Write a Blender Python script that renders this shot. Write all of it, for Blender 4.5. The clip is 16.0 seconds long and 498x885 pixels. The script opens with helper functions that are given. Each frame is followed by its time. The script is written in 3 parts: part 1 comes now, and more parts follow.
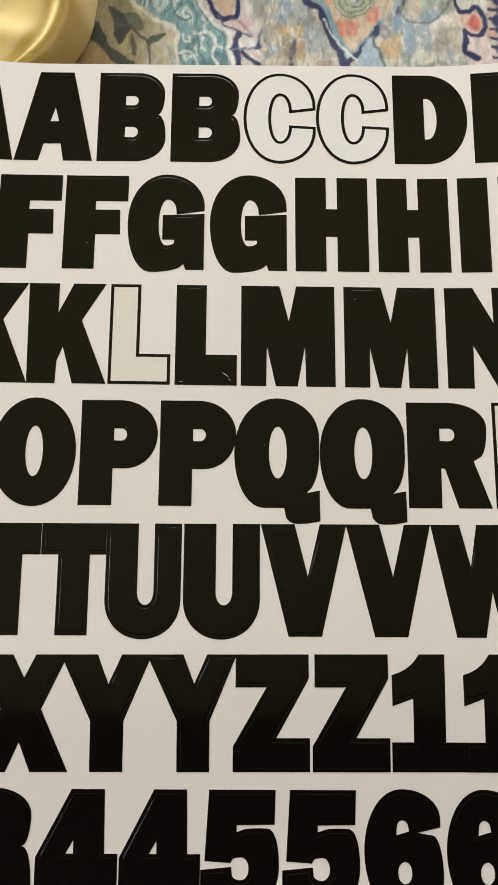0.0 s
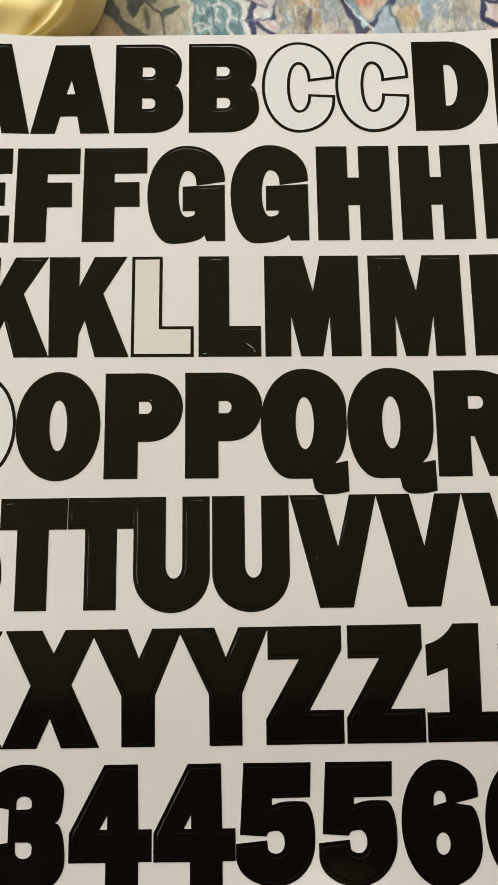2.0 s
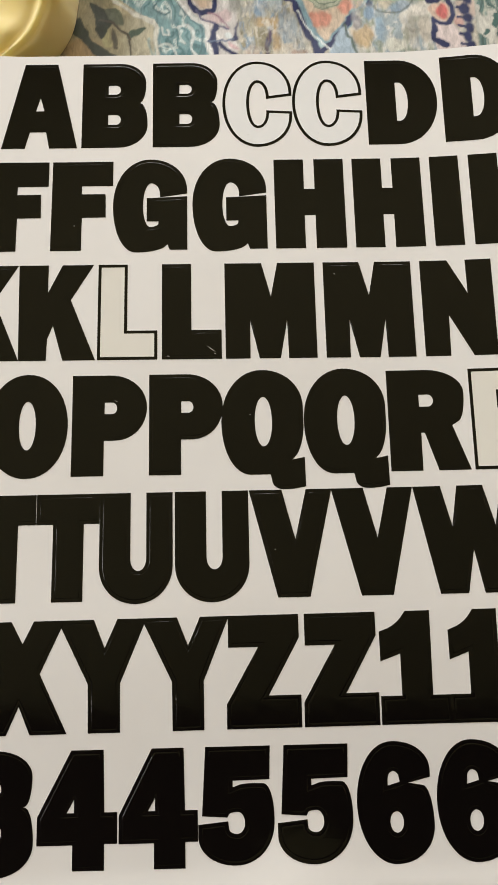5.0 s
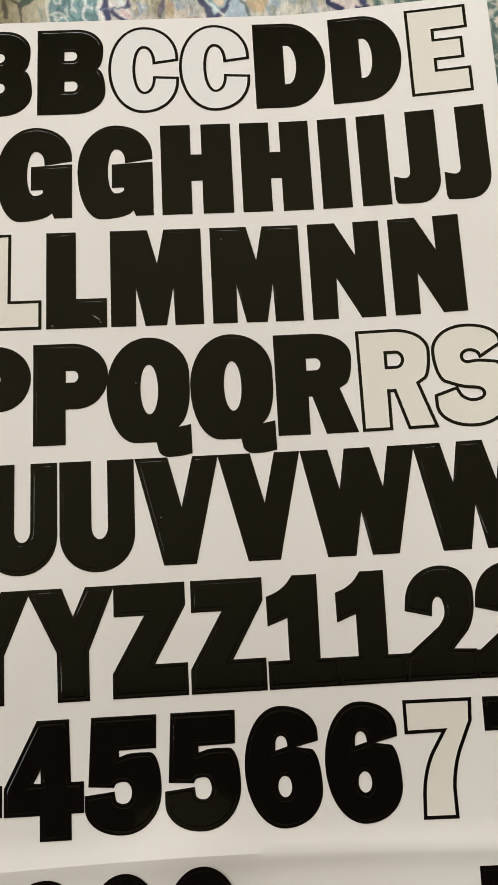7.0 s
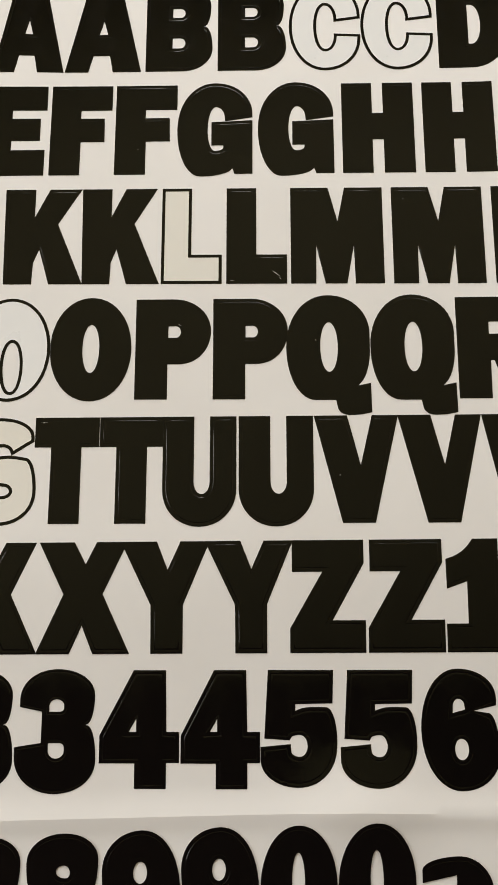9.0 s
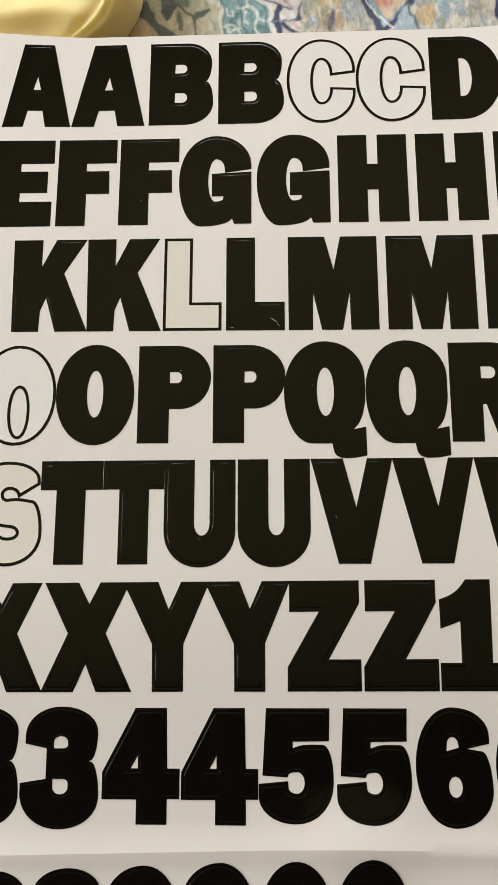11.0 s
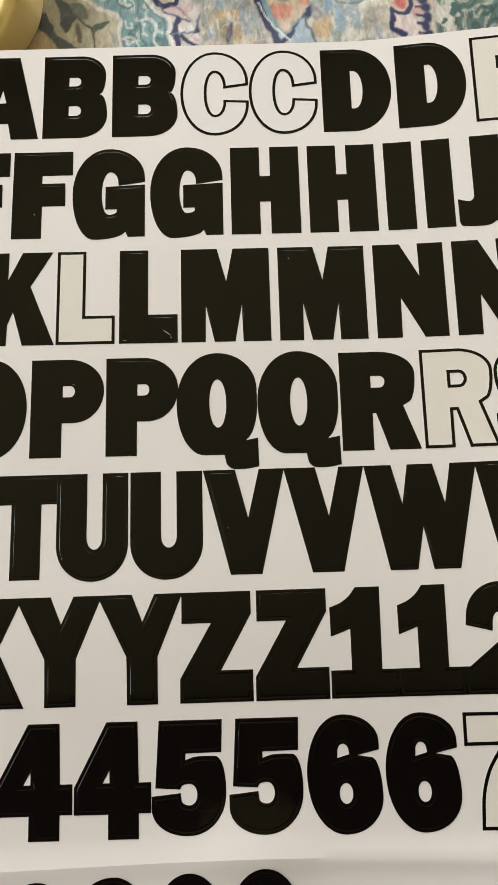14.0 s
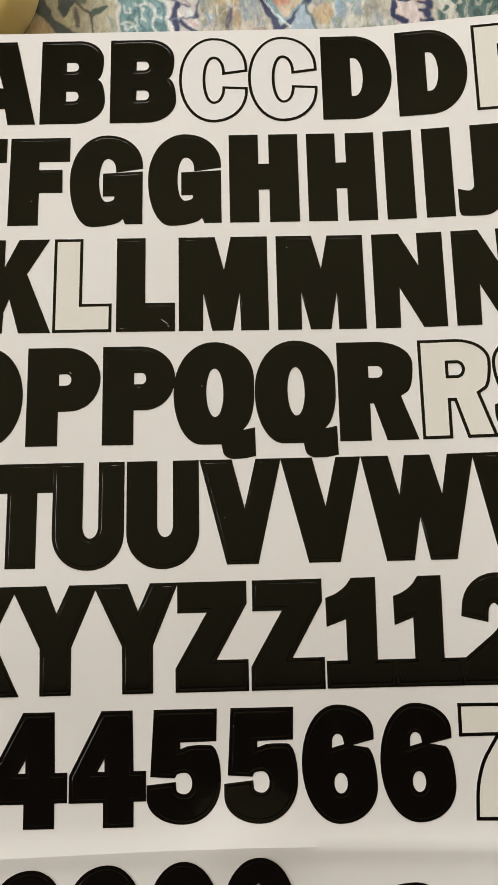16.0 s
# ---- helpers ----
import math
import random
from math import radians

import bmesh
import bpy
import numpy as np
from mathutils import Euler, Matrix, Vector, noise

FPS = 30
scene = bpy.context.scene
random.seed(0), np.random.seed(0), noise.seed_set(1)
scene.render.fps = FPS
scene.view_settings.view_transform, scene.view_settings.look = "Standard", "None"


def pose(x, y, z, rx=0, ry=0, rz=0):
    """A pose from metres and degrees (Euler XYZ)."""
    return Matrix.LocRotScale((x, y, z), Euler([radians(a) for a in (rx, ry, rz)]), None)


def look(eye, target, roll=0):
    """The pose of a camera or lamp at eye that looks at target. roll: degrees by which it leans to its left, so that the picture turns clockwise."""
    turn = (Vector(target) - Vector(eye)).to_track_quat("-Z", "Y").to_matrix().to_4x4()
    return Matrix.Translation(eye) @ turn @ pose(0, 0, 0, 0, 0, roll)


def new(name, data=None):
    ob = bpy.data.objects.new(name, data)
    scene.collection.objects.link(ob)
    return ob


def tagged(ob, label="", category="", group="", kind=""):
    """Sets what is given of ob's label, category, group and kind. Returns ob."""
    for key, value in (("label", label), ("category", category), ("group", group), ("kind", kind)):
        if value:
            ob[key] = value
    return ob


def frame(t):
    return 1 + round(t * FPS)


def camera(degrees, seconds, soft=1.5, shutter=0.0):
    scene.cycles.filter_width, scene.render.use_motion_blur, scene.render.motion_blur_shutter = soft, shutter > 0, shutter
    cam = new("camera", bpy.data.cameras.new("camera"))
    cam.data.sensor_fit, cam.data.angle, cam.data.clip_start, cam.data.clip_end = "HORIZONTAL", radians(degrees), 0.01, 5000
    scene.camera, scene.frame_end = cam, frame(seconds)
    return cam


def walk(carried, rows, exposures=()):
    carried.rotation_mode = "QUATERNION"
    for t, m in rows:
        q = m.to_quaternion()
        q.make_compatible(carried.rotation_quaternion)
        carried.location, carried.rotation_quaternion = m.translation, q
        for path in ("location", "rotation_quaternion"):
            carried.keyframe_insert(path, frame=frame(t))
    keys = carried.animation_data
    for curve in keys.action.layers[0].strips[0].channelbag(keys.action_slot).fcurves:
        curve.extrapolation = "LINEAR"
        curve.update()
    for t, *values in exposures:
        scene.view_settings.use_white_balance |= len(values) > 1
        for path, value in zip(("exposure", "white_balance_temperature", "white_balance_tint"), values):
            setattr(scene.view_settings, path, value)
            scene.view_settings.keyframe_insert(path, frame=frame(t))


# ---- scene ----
cam = camera(34.0, 16.0)
PATH = [
    (0.0, (0.00221, -0.00177, 0.21988), (0.00045, 0.04210, 0.00439), -2.02),
    (0.5, (-0.00652, -0.00310, 0.21265), (-0.00928, 0.03998, -0.00299), -2.90),
    (1.0, (-0.01875, -0.00196, 0.21213), (-0.02220, 0.04092, -0.00336), -3.85),
    (1.5, (-0.01686, -0.00332, 0.21398), (-0.02003, 0.03921, -0.00188), -4.16),
    (2.0, (-0.00465, -0.00810, 0.21605), (-0.00681, 0.03505, 0.00022), -3.59),
    (2.5, (0.01398, -0.01388, 0.21717), (0.01451, 0.02958, 0.00144), -0.76),
    (3.0, (0.01625, -0.01450, 0.22063), (0.01735, 0.02978, 0.00505), -0.32),
    (3.5, (0.01819, -0.01709, 0.22245), (0.01995, 0.02844, 0.00757), 0.73),
    (3.7, (0.00913, -0.01488, 0.22538), (0.01276, 0.03039, 0.00994), 3.39),
    (5.8, (0.00313, -0.01693, 0.22320), (0.00241, 0.03146, 0.00926), -2.44),
    (6.0, (0.01189, -0.01864, 0.22073), (0.01324, 0.02911, 0.00655), -0.28),
    (6.5, (0.02639, -0.02145, 0.21874), (0.02969, 0.02537, 0.00447), 1.29),
    (7.0, (0.03078, -0.02315, 0.22102), (0.03523, 0.02242, 0.00637), 2.70),
    (7.5, (0.02646, -0.02144, 0.22198), (0.03019, 0.02293, 0.00710), 2.54),
    (8.0, (0.00322, -0.02685, 0.21454), (0.00534, 0.01626, -0.00054), 1.73),
    (8.5, (-0.00725, -0.03141, 0.21610), (-0.01094, 0.01155, 0.00097), -5.14),
    (11.0, (-0.00249, -0.02475, 0.22695), (-0.01303, 0.02268, 0.01318), -12.83),
    (11.5, (-0.00229, -0.02583, 0.22721), (-0.01230, 0.02242, 0.01333), -12.19),
    (12.0, (-0.00317, -0.02496, 0.22800), (-0.01181, 0.02394, 0.01438), -10.68),
    (12.5, (0.00276, -0.02187, 0.22984), (-0.00528, 0.02705, 0.01608), -10.27),
    (13.0, (0.00215, -0.01751, 0.23102), (-0.00397, 0.03144, 0.01740), -8.39),
    (13.5, (0.01768, -0.02201, 0.22784), (0.01359, 0.02626, 0.01406), -6.37),
    (14.0, (0.01921, -0.02254, 0.22788), (0.01711, 0.02534, 0.01401), -4.13),
    (14.5, (0.01789, -0.02140, 0.23031), (0.01640, 0.02606, 0.01635), -3.40),
    (15.0, (0.01755, -0.02214, 0.23268), (0.01657, 0.02470, 0.01855), -2.69),
    (15.5, (0.01843, -0.02241, 0.22739), (0.01685, 0.02370, 0.01297), -3.37),
    (16.0, (0.01946, -0.02237, 0.22707), (0.01787, 0.02280, 0.01255), -3.29),
]
walk(cam, [(t, look(eye, target, roll)) for t, eye, target, roll in PATH])

# ---- world and light ----
world = bpy.data.worlds.new("sky")
scene.world = world
world.use_nodes = True
wn = world.node_tree.nodes
sky = wn.new("ShaderNodeTexSky")
sky.sky_type, sky.sun_disc = "NISHITA", False
sky.sun_elevation, sky.sun_rotation = radians(35), radians(150)
world.node_tree.links.new(sky.outputs[0], wn["Background"].inputs[0])
wn["Background"].inputs[1].default_value = 0.08
scene.view_settings.exposure = 0.0


def area_lamp(name, m, w, h, power, colour):
    data = bpy.data.lights.new(name, "AREA")
    data.shape, data.size, data.size_y, data.energy, data.color = "RECTANGLE", w, h, power, colour
    ob = new(name, data)
    ob.matrix_world = m
    return ob


# added main and fill lights in unseen wall openings, clear of the stickers' reflections
area_lamp("added_light", look((0.20, 1.83, 0.68), (0.2, 0.0, 0.60)), 1.7, 0.85, 46.5, (1.0, 0.961, 0.912))
area_lamp("added_side_fill", look((-1.68, 0.20, 0.68), (0.0, 0.2, 0.60)), 1.2, 0.85, 31.5, (1.0, 0.961, 0.912))


# ---- materials ----
class Nodes:
    """A small builder of node trees."""

    def __init__(self, name, **settings):
        self.mat = bpy.data.materials.new(name)
        self.mat.use_nodes = True
        self.tree = self.mat.node_tree
        self.bsdf = self.tree.nodes["Principled BSDF"]
        for key, value in settings.items():
            self.put(self.bsdf, key.replace("_", " "), value)

    def put(self, node, key, value):
        socket = node.inputs[key]
        if isinstance(value, bpy.types.NodeSocket):
            self.tree.links.new(value, socket)
        elif isinstance(value, tuple) and len(value) == 3 and socket.type == "RGBA":
            socket.default_value = (*value, 1)
        else:
            socket.default_value = value

    def add(self, kind, ins, out=0, **attrs):
        node = self.tree.nodes.new(kind)
        for key, value in attrs.items():
            setattr(node, key, value)
        for key, value in ins.items():
            self.put(node, key, value)
        return node.outputs[out]

    def math(self, op, a, b=0.0, c=0.0):
        return self.add("ShaderNodeMath", {0: a, 1: b, 2: c}, operation=op)

    def coords(self):
        return self.add("ShaderNodeTexCoord", {}, 3)

    def noise(self, scale, detail=3.0, vector=None, out=0, rough=0.55, distortion=0.0):
        ins = {"Scale": scale, "Detail": detail, "Roughness": rough, "Distortion": distortion}
        ins["Vector"] = vector if vector is not None else self.coords()
        return self.add("ShaderNodeTexNoise", ins, out)

    def ramp(self, fac, stops):
        node = self.tree.nodes.new("ShaderNodeValToRGB")
        self.put(node, 0, fac)
        band = node.color_ramp.elements
        while len(band) < len(stops):
            band.new(1.0)
        for e, (at, colour) in zip(band, stops):
            e.position, e.color = at, (*colour, 1)
        return node.outputs[0]

    def step(self, value, low, high):
        return self.add("ShaderNodeMapRange", {"Value": value, "From Min": low, "From Max": high}, interpolation_type="SMOOTHSTEP")

    def mix(self, fac, a, b):
        node = self.tree.nodes.new("ShaderNodeMix")
        node.data_type = "RGBA"
        self.put(node, 0, fac)
        self.put(node, 6, a)
        self.put(node, 7, b)
        return node.outputs[2]

    def bump(self, height, strength, distance):
        self.put(self.bsdf, "Normal", self.add("ShaderNodeBump", {"Height": height, "Strength": strength, "Distance": distance}))

    def base(self, colour):
        self.put(self.bsdf, "Base Color", colour)
        return self.mat


def paper_material(name, light, dark, rough, coat):
    n = Nodes(name, Roughness=rough, Coat_Weight=coat, Coat_Roughness=0.25)
    n.put(n.bsdf, "Roughness", n.add("ShaderNodeMapRange", {"Value": n.noise(90, 4), "To Min": rough - 0.06, "To Max": rough + 0.08}))
    n.bump(n.math("ADD", n.noise(38, 2), n.math("MULTIPLY", n.noise(1400, 2), 0.03)), 0.08, 0.0015)
    return n.base(n.mix(n.step(n.noise(22, 5), 0.3, 0.75), light, dark))


def vinyl_material(name):
    n = Nodes(name, Roughness=0.1, Specular_IOR_Level=0.5)
    n.put(n.bsdf, "Roughness", n.add("ShaderNodeMapRange", {"Value": n.noise(160, 5), "From Min": 0.35, "From Max": 0.7, "To Min": 0.07, "To Max": 0.16}))
    n.bump(n.math("ADD", n.noise(55, 2), n.math("MULTIPLY", n.noise(900, 2), 0.02)), 0.05, 0.0010)
    return n.base(n.mix(n.step(n.noise(420, 4), 0.55, 0.8), (0.0009, 0.0008, 0.0007), (0.0020, 0.0017, 0.0013)))


def satin_material():
    n = Nodes("yellow_satin", Roughness=0.6, Sheen_Weight=0.4, Sheen_Roughness=0.5, Subsurface_Weight=0.5, Subsurface_Scale=0.008, Subsurface_Radius=(1.0, 0.9, 0.6), Specular_IOR_Level=0.3)
    n.bump(n.math("ADD", n.math("MULTIPLY", n.noise(1800, 1), 0.05), n.noise(70, 4)), 0.15, 0.0015)
    return n.base(n.mix(n.step(n.noise(35, 4), 0.3, 0.7), (0.83, 0.70, 0.32), (0.80, 0.64, 0.235)))


def cloth_material():
    """The printed cover: its print is stored on the mesh; farther off, scrolls, leaves and marbling go on."""
    n = Nodes("printed_cover", Roughness=0.45, Specular_IOR_Level=0.25)
    co = n.coords()
    wide = n.noise(9, 2, co)
    mottle = n.ramp(n.noise(60, 6, co, distortion=0.5, rough=0.6), [(0.30, (0.15, 0.20, 0.27)), (0.45, (0.36, 0.40, 0.40)), (0.52, (0.58, 0.54, 0.46)), (0.60, (0.44, 0.35, 0.22)), (0.74, (0.22, 0.21, 0.15))])
    rings = n.math("PINGPONG", n.math("MULTIPLY", n.noise(40, 3, co, distortion=1.2), 8.0), 0.5)
    scrolls = n.ramp(rings, [(0.0, (0.07, 0.19, 0.23)), (0.18, (0.13, 0.30, 0.35)), (0.30, (0.24, 0.42, 0.45)), (0.40, (0.62, 0.70, 0.69)), (0.5, (0.20, 0.38, 0.42))])
    leaves = n.ramp(n.noise(50, 3, co, distortion=0.6), [(0.36, (0.10, 0.14, 0.10)), (0.44, (0.48, 0.43, 0.31)), (0.54, (0.42, 0.38, 0.25)), (0.60, (0.06, 0.08, 0.06)), (0.70, (0.30, 0.31, 0.22))])
    far = n.mix(n.step(wide, 0.42, 0.46), leaves, n.mix(n.step(wide, 0.52, 0.56), scrolls, mottle))
    stored = n.tree.nodes.new("ShaderNodeAttribute")
    stored.attribute_name = "print"
    colour = n.mix(stored.outputs["Alpha"], far, stored.outputs["Color"])
    # brush grain and thread
    stretched = n.add("ShaderNodeMapping", {"Vector": co, "Scale": (1.0, 0.4, 1.0)})
    brush = n.add("ShaderNodeMapRange", {"Value": n.noise(520, 5, stretched, distortion=0.8, rough=0.65), "From Min": 0.3, "From Max": 0.7, "To Min": 0.66, "To Max": 1.26})
    colour = n.add("ShaderNodeVectorMath", {0: colour, "Scale": brush}, operation="SCALE")
    n.bump(n.math("ADD", n.noise(45, 4, co), n.math("MULTIPLY", n.noise(1200, 1, co), 0.04)), 0.16, 0.003)
    return n.base(colour)


def plaster_material(name, a, b):
    n = Nodes(name, Roughness=0.85)
    n.bump(n.noise(60, 5), 0.2, 0.004)
    return n.base(n.mix(n.noise(3, 4), a, b))


PAPER = paper_material("backing_paper", (0.80, 0.795, 0.785), (0.765, 0.755, 0.74), 0.42, 0.25)
BARE = paper_material("release_paper", (0.77, 0.76, 0.71), (0.73, 0.715, 0.65), 0.30, 0.3)
# same release paper, with the light on C and O put into its colour
BARE_LIT = paper_material("lit_release_paper", (0.80, 0.815, 0.82), (0.775, 0.785, 0.785), 0.28, 0.35)
VINYL = vinyl_material("black_vinyl")
SCRATCH = paper_material("scratched_edge", (0.5, 0.5, 0.47), (0.4, 0.4, 0.38), 0.4, 0.0)
SATIN = satin_material()
COVER = cloth_material()
WALL = plaster_material("wall_paint", (0.62, 0.56, 0.47), (0.58, 0.52, 0.43))
WARM_BOUNCE = plaster_material("warm_bounce_wall", (0.66, 0.525, 0.38), (0.62, 0.485, 0.345))
CEILING = plaster_material("ceiling_paint", (0.25, 0.22, 0.115), (0.22, 0.195, 0.10))
# near-black, only to be mirrored in the near stickers
DARK_WALL = plaster_material("dark_reflected_wall", (0.036, 0.016, 0.012), (0.024, 0.011, 0.009))
FLOOR = plaster_material("floor_boards", (0.20, 0.12, 0.06), (0.14, 0.08, 0.04))
MATTRESS = plaster_material("mattress_ticking", (0.55, 0.50, 0.42), (0.50, 0.45, 0.38))


# ---- mesh helpers ----
from mathutils.geometry import tessellate_polygon as mathutils_fill


def mesh_object(name, bm, material, parent=None, label="", smooth=None):
    data = bpy.data.meshes.new(name)
    bm.to_mesh(data)
    bm.free()
    data.materials.append(material)
    if smooth is not None:
        for p in data.polygons:
            p.use_smooth = True
        data.set_sharp_from_angle(angle=radians(smooth))
    ob = new(name, data)
    if parent is not None:
        ob.parent = parent
        if label:
            ob["label"] = label
    return ob


def box(bm, low, high, bevel=0.0):
    made = bmesh.ops.create_cube(bm, size=1.0)["verts"]
    for v in made:
        v.co = Vector([(low[k] + high[k]) / 2 + v.co[k] * (high[k] - low[k]) for k in range(3)])
    if bevel:
        edges = list({e for v in made for e in v.link_edges})
        bmesh.ops.bevel(bm, geom=edges, offset=bevel, segments=4, affect="EDGES", profile=0.5)


def ease(u):
    u = min(1.0, max(0.0, u))
    return u * u * (3 - 2 * u)


# ---- the room ----
X0, X1, Y0, Y1, Z0, Z1 = -1.7, 1.7, -0.42, 1.85, -0.55, 1.80


def slab(name, low, high, material, label):
    bm = bmesh.new()
    box(bm, low, high)
    return tagged(mesh_object(name, bm, material), label, kind="structure")


slab("floor", (X0 - 0.1, Y0 - 0.1, Z0 - 0.1), (X1 + 0.1, Y1 + 0.1, Z0), FLOOR, "dark wooden floor of the room")
slab("ceiling", (X0 - 0.1, Y0 - 0.1, Z1), (X1 + 0.1, Y1 + 0.1, Z1 + 0.1), CEILING, "plain warm tan ceiling of the room")
# unseen wall, added close and dark so the near stickers reflect black
slab("dark_wall_added", (X0, Y0 - 0.1, Z0), (X1, Y0, Z1), DARK_WALL, "unseen dark brown wall added to darken reflections")
# unseen wall, coloured peach to throw warm light back on the sheet
slab("bounce_wall_east", (X1, Y0 - 0.1, Z0), (X1 + 0.1, Y1 + 0.1, Z1), WARM_BOUNCE, "unseen peach-coloured wall that bounces warm light")
# an unseen wall beside the bed, with an opening made for the added fill light
bm = bmesh.new()
box(bm, (X0 - 0.1, Y0 - 0.1, Z0), (X0, -0.42 + 0.001, Z1))
box(bm, (X0 - 0.1, 0.84, Z0), (X0, Y1 + 0.1, Z1))
box(bm, (X0 - 0.1, -0.419, Z0), (X0, 0.84, 0.23))
box(bm, (X0 - 0.1, -0.419, 1.13), (X0, 0.84, Z1))
tagged(mesh_object("wall_west", bm, WALL), "plain warm off-white wall, opened for an added light", kind="structure")
# an unseen wall, with an opening through it made for the added main light
bm = bmesh.new()
WX0, WX1, WZ0, WZ1 = -0.70, 1.10, 0.23, 1.13
box(bm, (X0, Y1, Z0), (WX0, Y1 + 0.1, Z1))
box(bm, (WX1, Y1, Z0), (X1, Y1 + 0.1, Z1))
box(bm, (WX0, Y1, Z0), (WX1, Y1 + 0.1, WZ0))
box(bm, (WX0, Y1, WZ1), (WX1, Y1 + 0.1, Z1))
tagged(mesh_object("wall_north", bm, WALL), "plain warm off-white wall, opened for an added light", kind="structure")


# ---- bed and printed cover ----
bm = bmesh.new()
box(bm, (-1.0, -0.41, Z0), (1.0, 1.3, -0.027), 0.03)
tagged(mesh_object("bed", bm, MATTRESS, smooth=40), "upholstered bed under a printed cover", "bed")


def cover_height(x, y):
    p = Vector((x * 14, y * 14, 1.7))
    return -0.0165 + 0.0035 * noise.noise(p) + 0.0012 * noise.noise(p * 3.1) + 0.004 * ease((y - 0.17) / 0.12)


def spread(low, high, fine_low, fine_high, fine, coarse):
    """Grid lines, fine in the middle stretch."""
    return np.concatenate([np.arange(low, fine_low, coarse), np.arange(fine_low, fine_high, fine), np.arange(fine_high, high + coarse / 2, coarse)])


def lattice(x, y, seed):
    """Smooth value noise, 0 to 1."""
    i, j = np.floor(x), np.floor(y)
    u, v = x - i, y - j
    u, v = u * u * (3 - 2 * u), v * v * (3 - 2 * v)

    def corner(p, q):
        w = np.sin(p * 127.1 + q * 311.7 + seed * 74.7) * 43758.5453
        return w - np.floor(w)
    top = corner(i, j) * (1 - u) + corner(i + 1, j) * u
    low = corner(i, j + 1) * (1 - u) + corner(i + 1, j + 1) * u
    return top * (1 - v) + low * v


def cloudy(x, y, seed):
    return 0.55 * lattice(x, y, seed) + 0.3 * lattice(x * 2.1 + 9, y * 2.1, seed + 1) + 0.15 * lattice(x * 4.3, y * 4.3 + 5, seed + 2)


def smooth_step(value, low, high):
    u = np.clip((value - low) / (high - low), 0, 1)
    return u * u * (3 - 2 * u)


class Print:
    """Paints the cover's pattern. u runs along the sheet's far edge and v towards it, in steps of about 0.2 mm."""

    def __init__(self, x, y):
        u, v = 443 + x * 5.37e3, (0.1968 - y) * 4.72e3
        self.plain = (u, v)
        self.u = u + 9 * (cloudy(u / 30, v / 30, 1) - 0.5) + 4.5 * (cloudy(u / 10, v / 10, 4) - 0.5)
        self.v = v + 9 * (cloudy(u / 30, v / 30, 7) - 0.5) + 4.5 * (cloudy(u / 10, v / 10, 11) - 0.5)
        self.rgb = np.empty((len(u), 3))
        self.rgb[:] = (0.56, 0.53, 0.45)

    def lay(self, mask, colour):
        self.rgb += np.clip(mask, 0, 1)[:, None] * (np.asarray(colour) - self.rgb)

    def away(self, points, closed=False, steps=6):
        """The distance from a smooth line through the points, and the line."""
        p = np.array(points, float)
        n = len(p)
        line = []
        for k in range(n if closed else n - 1):
            a, b, c, d = (p[q % n] if closed else p[min(max(q, 0), n - 1)] for q in (k - 1, k, k + 1, k + 2))
            for t in np.arange(steps) / steps:
                line.append(0.5 * (2 * b + (c - a) * t + (2 * a - 5 * b + 4 * c - d) * t * t + (3 * b - a - 3 * c + d) * t ** 3))
        line.append(p[0] if closed else p[-1])
        line = np.array(line)
        best = np.full(len(self.u), 1e9)
        for a, b in zip(line, line[1:]):
            e = b - a
            t = np.clip(((self.u - a[0]) * e[0] + (self.v - a[1]) * e[1]) / max(1e-9, e @ e), 0, 1)
            best = np.minimum(best, (self.u - a[0] - t * e[0]) ** 2 + (self.v - a[1] - t * e[1]) ** 2)
        return np.sqrt(best), line

    def stroke(self, points, wide, colour, soft=1.6, strength=1.0):
        d, _ = self.away(points)
        wide = wide * (0.9 + 0.5 * lattice(self.u / 11, self.v / 11, 21))
        self.lay(strength * smooth_step(-d, -wide / 2 - soft, -wide / 2 + soft), colour)

    def patch(self, points, colour, soft=1.6, strength=1.0):
        """A closed shape."""
        d, line = self.away(points, True)
        inside = np.zeros(len(self.u), bool)
        for (ax, ay), (bx, by) in zip(line, line[1:]):
            cross = ((ay > self.v) != (by > self.v)) & (self.u < (bx - ax) * (self.v - ay) / (by - ay + 1e-12) + ax)
            inside ^= cross
        self.lay(strength * smooth_step(np.where(inside, d, -d), -soft, soft), colour)

    def dab(self, u, v, ru, rv, colour, strength=0.9):
        """A soft blot of paint with an uneven rim."""
        d = np.hypot((self.u - u) / ru, (self.v - v) / rv) + 0.7 * (cloudy(self.u / 14, self.v / 20, u) - 0.5)
        self.lay(strength * smooth_step(-d, -1.15, -0.6), colour)


NAVY, DEEP, CORAL, TAN, SKY, LEAF = (0.014, 0.022, 0.090), (0.030, 0.065, 0.15), (0.62, 0.27, 0.20), (0.50, 0.37, 0.21), (0.22, 0.33, 0.46), (0.030, 0.038, 0.022)


def scrolled(p, mask, dark, middle, pale, size, seed):
    """Marbled scrolls: pale and dark rings that wind round each other."""
    u, v = p.plain
    wu, wv = u + 26 * (lattice(u / 24, v / 24, seed) - 0.5), v + 26 * (lattice(u / 24, v / 24, seed + 3) - 0.5)
    rings = np.abs((5.5 * cloudy(wu / size, wv / (size * 1.3), seed + 5)) % 1.0 - 0.5) * 2
    p.lay(mask, middle)
    p.lay(mask * smooth_step(rings, 0.25, 0.05) * 0.75, dark)
    p.lay(mask * smooth_step(rings, 0.60, 0.78), pale)
    p.lay(mask * smooth_step(rings, 0.90, 0.98) * 0.7, middle)


